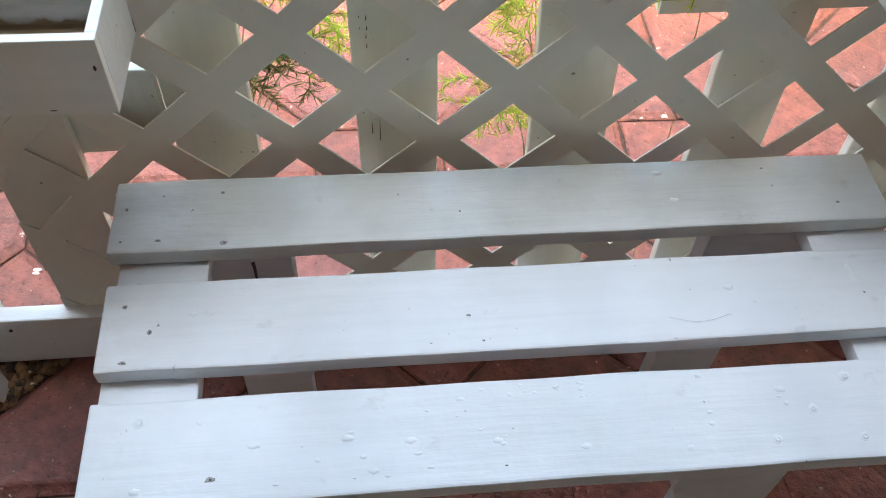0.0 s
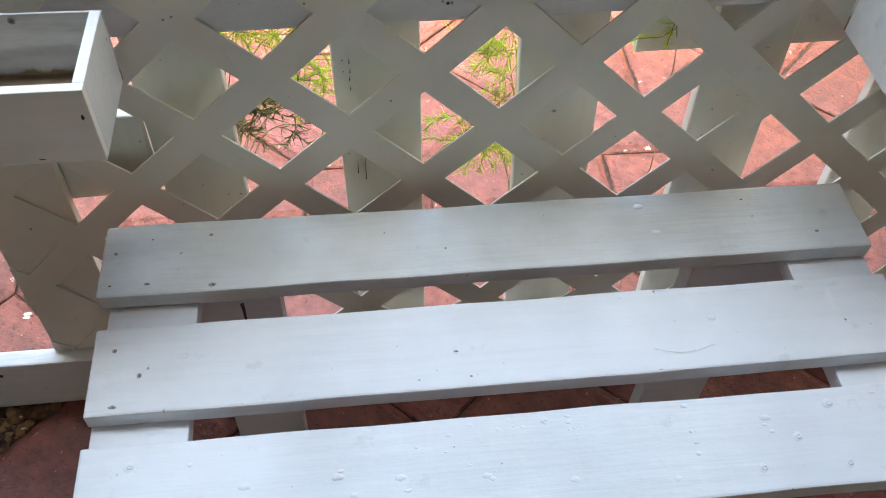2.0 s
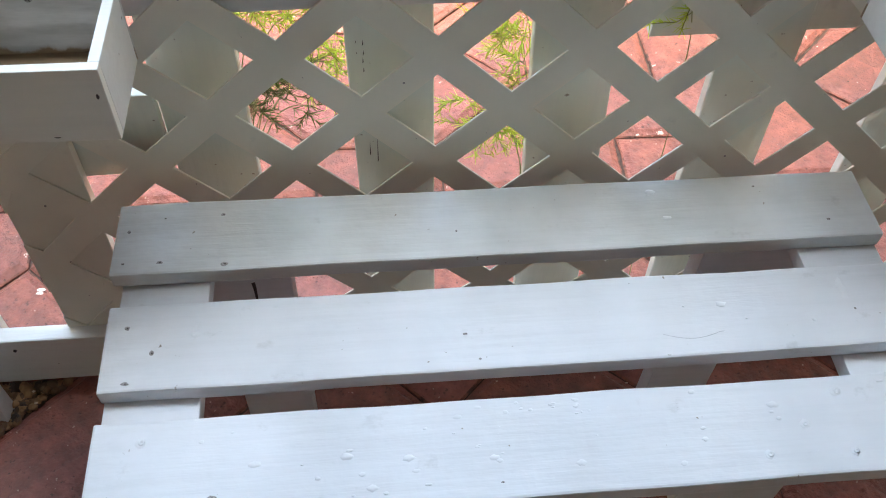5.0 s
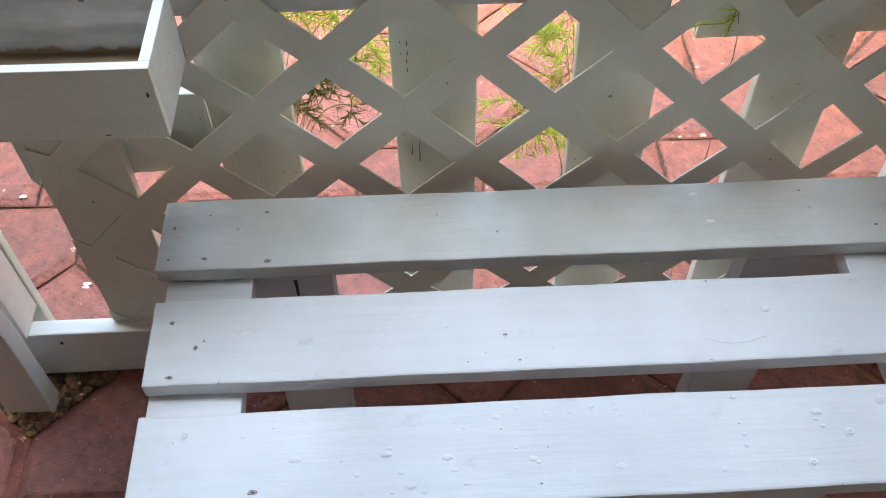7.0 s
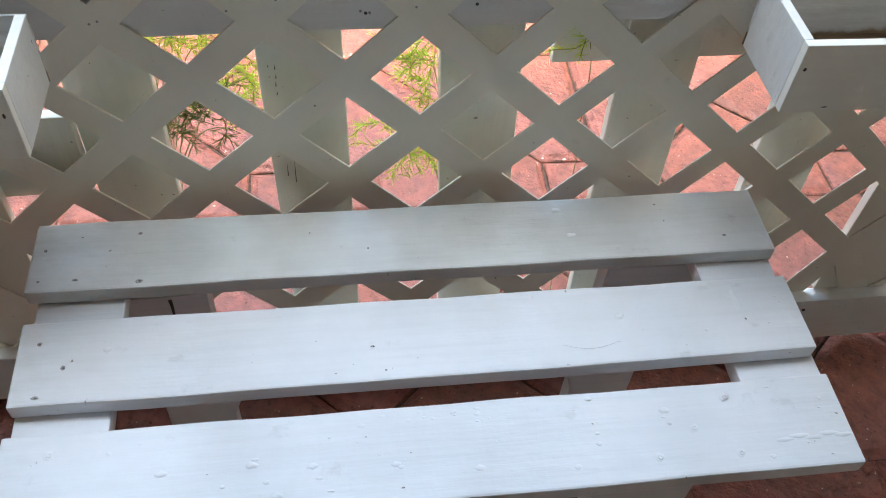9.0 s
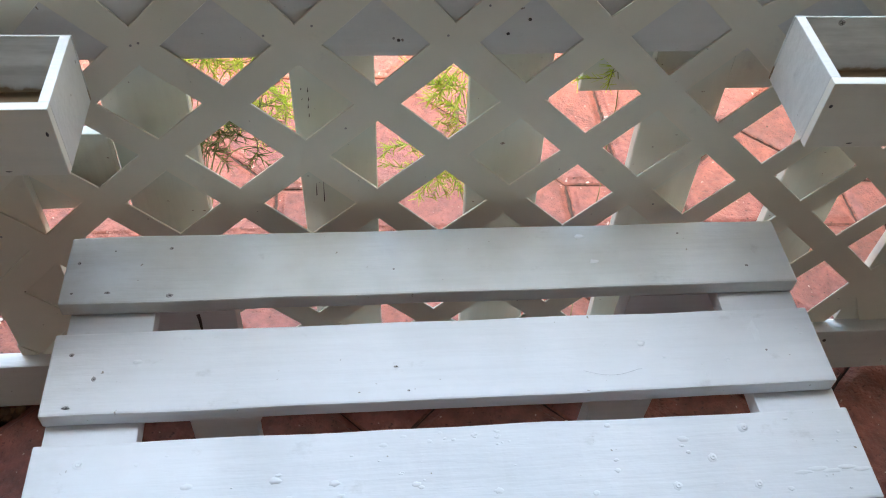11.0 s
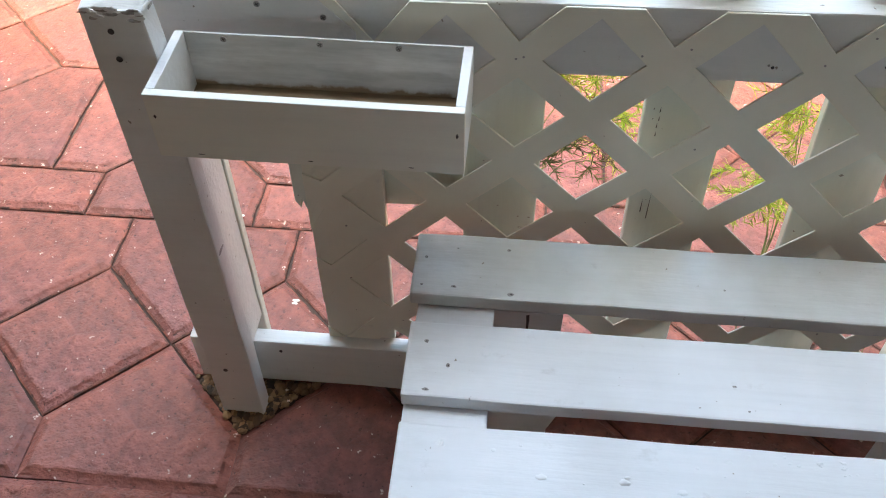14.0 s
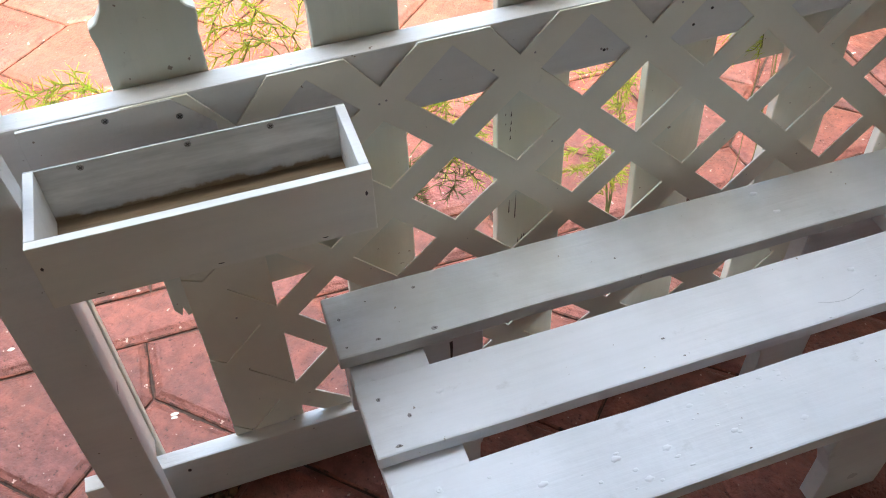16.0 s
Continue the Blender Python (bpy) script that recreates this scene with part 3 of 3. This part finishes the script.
fibre = tagged(part("fibre", tube([(0.569 + 0.071 * s, 0.729 - 0.0075 * math.sin(math.pi * min(1, s * 1.05)), TOP + 0.0010) for s in [i / 14 for i in range(15)]], 0.00028), HAIR), "thin curved fibre painted over on the slat", "fibre")

# ---- asparagus ferns beyond the fence ----


def fern(tips, base, seed, leaf=LEAF, front=1.064, label="feathery green asparagus fern growing behind the fence"):
    """Arching stems from one root, each ending in a tuft of side shoots set with needles."""
    rnd = random.Random(seed)
    plant = empty("fern", *base)
    tagged(plant, label, "plant")
    root = Vector(base)
    wood, green = bmesh.new(), bmesh.new()

    def keep(p):
        return Vector((p.x, max(p.y, front - root.y), p.z))

    def needle(p, d, length):
        side = d.cross(Vector((rnd.uniform(-1, 1), rnd.uniform(-1, 1), rnd.uniform(-1, 1)))).normalized() * 0.0009
        q = p + d * length
        green.faces.new([green.verts.new(keep(v)) for v in (p - side, p + side, q + side * 0.4, q - side * 0.4)])

    def stalk(pts, r):
        t = tube([keep(p) for p in pts], r, 4)
        me = bpy.data.meshes.new("stalk")
        t.to_mesh(me)
        t.free()
        wood.from_mesh(me)
        bpy.data.meshes.remove(me)

    def shoot(p, d, length):
        pts = [p.copy()]
        for s in range(7):
            d = (d + Vector((rnd.uniform(-0.25, 0.25), rnd.uniform(-0.25, 0.25), rnd.uniform(-0.3, 0.1)))).normalized()
            p = p + d * length / 7
            pts.append(p.copy())
            for _ in range(4 if leaf is LEAF else 3):
                out = (d * 0.9 + Vector((rnd.uniform(-1, 1), rnd.uniform(-1, 1), rnd.uniform(-1, 1)))).normalized()
                needle(p, out, rnd.uniform(0.011, 0.023))
        stalk(pts, 0.0006)

    for tip in tips:
        end = Vector(tip) - root
        knee = Vector((end.x * 0.08, end.y * 0.4 + 0.03, end.z * 0.98))
        pts = []
        for s in range(17):
            f = s / 16
            p = knee * (2 * f * (1 - f)) + end * f * f
            p = p + noise.noise_vector(p * 9 + Vector((seed, 0, 0))) * 0.008
            pts.append(p)
            if f > 0.78:
                for _ in range(rnd.choice((1, 1, 2)) if leaf is LEAF and front > 1.05 else 1):
                    d = ((end - knee).normalized() * 0.6 + Vector((rnd.uniform(-1, 1), rnd.uniform(-0.7, 0.7), rnd.uniform(-0.6, 0.9)))).normalized()
                    shoot(p, d, rnd.uniform(0.035, 0.07))
        stalk(pts, 0.0008)
    part("stem", wood, STEM, plant)
    part("foliage", green, leaf, plant)
    return plant


fern([(0.136, 1.09, 0.63), (0.165, 1.10, 0.66), (0.150, 1.12, 0.70), (0.205, 1.09, 0.585), (0.20, 1.11, 0.54), (0.19, 1.09, 0.62), (0.215, 1.10, 0.52), (0.12, 1.12, 0.68)], (0.05, 1.16, -0.012), 4)
fern([(0.150, 1.066, 0.545), (0.130, 1.066, 0.515), (0.165, 1.068, 0.53), (0.14, 1.068, 0.56), (0.12, 1.066, 0.54), (0.175, 1.07, 0.50)], (0.06, 1.12, -0.012), 8, LEAF_DARK, 1.064, "asparagus fern frond against the lattice, coloured dark for its shade")
fern([(0.417, 1.08, 0.605), (0.436, 1.08, 0.55), (0.425, 1.08, 0.63), (0.417, 1.08, 0.43), (0.43, 1.09, 0.47), (0.405, 1.08, 0.45), (0.385, 1.08, 0.49)], (0.50, 1.16, -0.012), 12)
fern([(-0.08, 1.075, 0.79), (-0.04, 1.08, 0.80), (-0.09, 1.10, 0.83)], (0.04, 1.15, -0.012), 16)
fern([(-0.31, 1.09, 0.755), (-0.28, 1.10, 0.765)], (-0.18, 1.12, -0.012), 21)
fern([(0.575, 1.08, 0.83), (0.60, 1.09, 0.86), (0.62, 1.10, 0.83)], (0.765, 1.12, -0.012), 25)
fern([(0.628, 1.05, 0.665)], (0.672, 1.051, -0.012), 31, LEAF, 1.044)
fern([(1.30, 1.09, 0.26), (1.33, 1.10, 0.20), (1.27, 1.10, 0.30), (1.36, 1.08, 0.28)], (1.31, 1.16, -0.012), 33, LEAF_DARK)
fern([(0.367, 1.10, 0.80), (0.39, 1.12, 0.82), (0.38, 1.11, 0.84)], (0.29, 1.16, -0.012), 29)

# ---- gravel round the post ----
rnd = random.Random(5)
bm = bmesh.new()
for k in range(800):
    v = rnd.random() ** 0.6
    p = Vector((-0.37 + rnd.uniform(-1, 1) * 0.112 * v, 0.877 + 0.107 * v, rnd.uniform(-0.012, -0.003)))
    made = bmesh.ops.create_icosphere(bm, subdivisions=1, radius=rnd.choice((0.002, 0.003, 0.004, 0.005, 0.007, 0.009)))
    sx, sy = rnd.uniform(0.8, 1.3), rnd.uniform(0.8, 1.3)
    for w in made["verts"]:
        w.co = Vector((w.co.x * sx, w.co.y * sy, w.co.z * 0.7)) * rnd.uniform(0.85, 1.1) + p
tagged(part("gravel", bm, PEBBLE), "brown pebbles and grit round the post foot", "gravel", kind="stuff")

# crumbs, grit and flakes lying on the paving and along its joints
bm = bmesh.new()
for k in range(700):
    p = Vector((rnd.uniform(-1.5, 1.4), rnd.uniform(0.3, 2.6), 0.0005))
    a, r = rnd.uniform(0, 6.28), rnd.choice((0.0012, 0.0016, 0.0022, 0.0035))
    pts = [(r * rnd.uniform(0.6, 1.5) * math.cos(a + i * 1.57), r * rnd.uniform(0.4, 1.0) * math.sin(a + i * 1.57)) for i in range(4)]
    low = [bm.verts.new((p.x + x, p.y + y, 0.0)) for x, y in pts]
    top = bm.verts.new((p.x, p.y, 0.001 + r * 0.3))
    for i in range(4):
        bm.faces.new((low[i], low[(i + 1) % 4], top))
tagged(part("grit", bm, CRUMB), "pale and brown crumbs strewn over the paving", "grit", kind="stuff")

# ---- pavers ----
pavement = empty("pavement", 0, 0, 0)
tagged(pavement, "red stamped concrete pavers with dark dirty joints", "pavement", kind="structure")
STEP, HALF = 0.36, 0.174


def paver(points, filled=False, mat=PAVER):
    """One paver: rolled edges, sides down into the joint, slightly out of level."""
    pts = [Vector((x, y)) for x, y in points]
    mid = sum(pts, Vector((0, 0))) / len(pts)
    area = sum(a.x * b.y - b.x * a.y for a, b in zip(pts, pts[1:] + pts[:1]))
    if area < 0:
        pts.reverse()

    fine = []
    for a, c in zip(pts, pts[1:] + pts[:1]):
        n = max(2, min(5, round((c - a).length / 0.05)))
        side = Vector((-(c - a).y, (c - a).x)).normalized()
        fine += [a + (c - a) * i / n + (side * random.uniform(-0.0012, 0.0028) if i else Vector((0, 0))) for i in range(n)]
    pts = fine

    def inset(d):
        out = []
        for i, p in enumerate(pts):
            a, b = (p - pts[i - 1]).normalized(), (pts[(i + 1) % len(pts)] - p).normalized()
            na, nb = Vector((-a.y, a.x)), Vector((-b.y, b.x))
            m = (na + nb) / max(0.35, 1 + na.dot(nb))
            out.append(p + m * d - mid)
        return out

    bm = bmesh.new()
    lift = random.uniform(-0.0015, 0.0015)
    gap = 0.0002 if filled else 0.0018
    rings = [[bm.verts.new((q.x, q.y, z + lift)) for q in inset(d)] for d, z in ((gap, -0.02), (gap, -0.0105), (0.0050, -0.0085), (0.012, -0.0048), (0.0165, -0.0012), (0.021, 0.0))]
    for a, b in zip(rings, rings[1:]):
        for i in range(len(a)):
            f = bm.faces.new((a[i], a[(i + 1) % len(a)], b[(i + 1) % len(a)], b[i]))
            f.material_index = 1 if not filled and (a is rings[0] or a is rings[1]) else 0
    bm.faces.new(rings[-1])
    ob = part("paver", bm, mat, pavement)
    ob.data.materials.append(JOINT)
    ob.location = (mid.x, mid.y, 0)
    return ob


def diamond_band(yc, x0, lo, hi, left, right, filled=False):
    """Squares on their points in a row, with house-shaped pavers above and below."""
    k = math.ceil((left - x0) / STEP)
    while x0 + k * STEP < right:
        c, h = x0 + k * STEP, STEP / 2
        if abs(c + 0.37) < 0.02 and abs(yc - 1.047) < 0.01:
            paver([(c - h, yc), (c - 0.116, yc - 0.062), (c + 0.116, yc - 0.062), (c + h, yc), (c, yc + HALF)])
        else:
            paver([(c - h, yc), (c, yc - HALF), (c + h, yc), (c, yc + HALF)])
        paver([(c, yc + HALF), (c + h, yc), (c + STEP, yc + HALF), (c + STEP, hi), (c, hi)])
        paver([(c, yc - HALF), (c, lo), (c + STEP, lo), (c + STEP, yc - HALF), (c + h, yc)], filled)
        k += 1


def strip_band(lo, mid, hi, x0, left, right):
    """Short bricks between house-shaped pavers, and split octagons above them."""
    k = math.ceil((left - x0) / 0.63)
    while x0 + k * 0.63 < right:
        a = x0 + k * 0.63
        top = min(mid + 0.12, hi)
        paver([(a, lo), (a + 0.27, lo), (a + 0.27, mid), (a, mid)])
        paver([(a + 0.27, lo), (a + 0.63, lo), (a + 0.63, mid), (a + 0.51, top), (a + 0.39, top), (a + 0.27, mid)])
        paver([(a + 0.135, mid), (a + 0.27, mid), (a + 0.39, top), (a + 0.39, hi), (a + 0.135, hi)])
        paver([(a + 0.135, mid), (a + 0.135, hi), (a - 0.12, hi), (a - 0.12, top), (a, mid)])
        k += 1


def hexagon_band(yc, x0, wide, left, right, brick=0.0):
    """Squares on their points, far apart, and between them hexagons split down the middle."""
    h = 0.183
    k = math.ceil((left - x0) / wide)
    while x0 + k * wide < right:
        c = x0 + k * wide
        m, e = c + wide / 2, c + wide
        if brick:
            paver([(c - h, yc), (c - h, yc - brick), (c + h, yc - brick), (c + h, yc), (c, yc + h)])
            paver([(c + h, yc), (c + h, yc - brick), (e - h, yc - brick), (e - h, yc)])
        else:
            paver([(c - h, yc), (c, yc - h), (c + h, yc), (c, yc + h)])
        paver([(c, yc + h), (c + h, yc), (m, yc), (m, yc + 2 * h), (c + h, yc + 2 * h)])
        paver([(e, yc + h), (e - h, yc + 2 * h), (m, yc + 2 * h), (m, yc), (e - h, yc)])
        k += 1


strip_band(-0.27, -0.143, -0.017, -1.075, -1.4, 1.3)
diamond_band(0.297, -0.73, -0.017, 0.61, -1.4, 1.5)
for k in range(9):
    paver([(-1.45 + 0.33 * k, 0.61), (-1.12 + 0.33 * k, 0.61), (-1.12 + 0.33 * k, 0.757), (-1.45 + 0.33 * k, 0.757)], True, PAVER_ROUGH)
diamond_band(1.047, -0.73, 0.757, 1.36, -1.6, 1.5, True)
hexagon_band(1.491, -0.656, 0.615, -1.9, 1.4, 0.131)
for k in range(1, 5):
    hexagon_band(1.491 + 0.366 * k, -0.656, 0.615, -2.4, 1.4)
for k, (x, y) in enumerate(((-0.336, 1.166), (-0.338, 1.158), (-0.62, 1.42), (-0.5, 1.38), (0.12, 1.21), (0.14, 1.215))):
    tagged(part("paint_chip", blob((x, y, 0.0005), (0, 0, 1), 0.008, 0.005, 0.0015, k + 40, 8), CHIP), "small pale flake of paint on the paving", "chip", "paint chips on the paving")
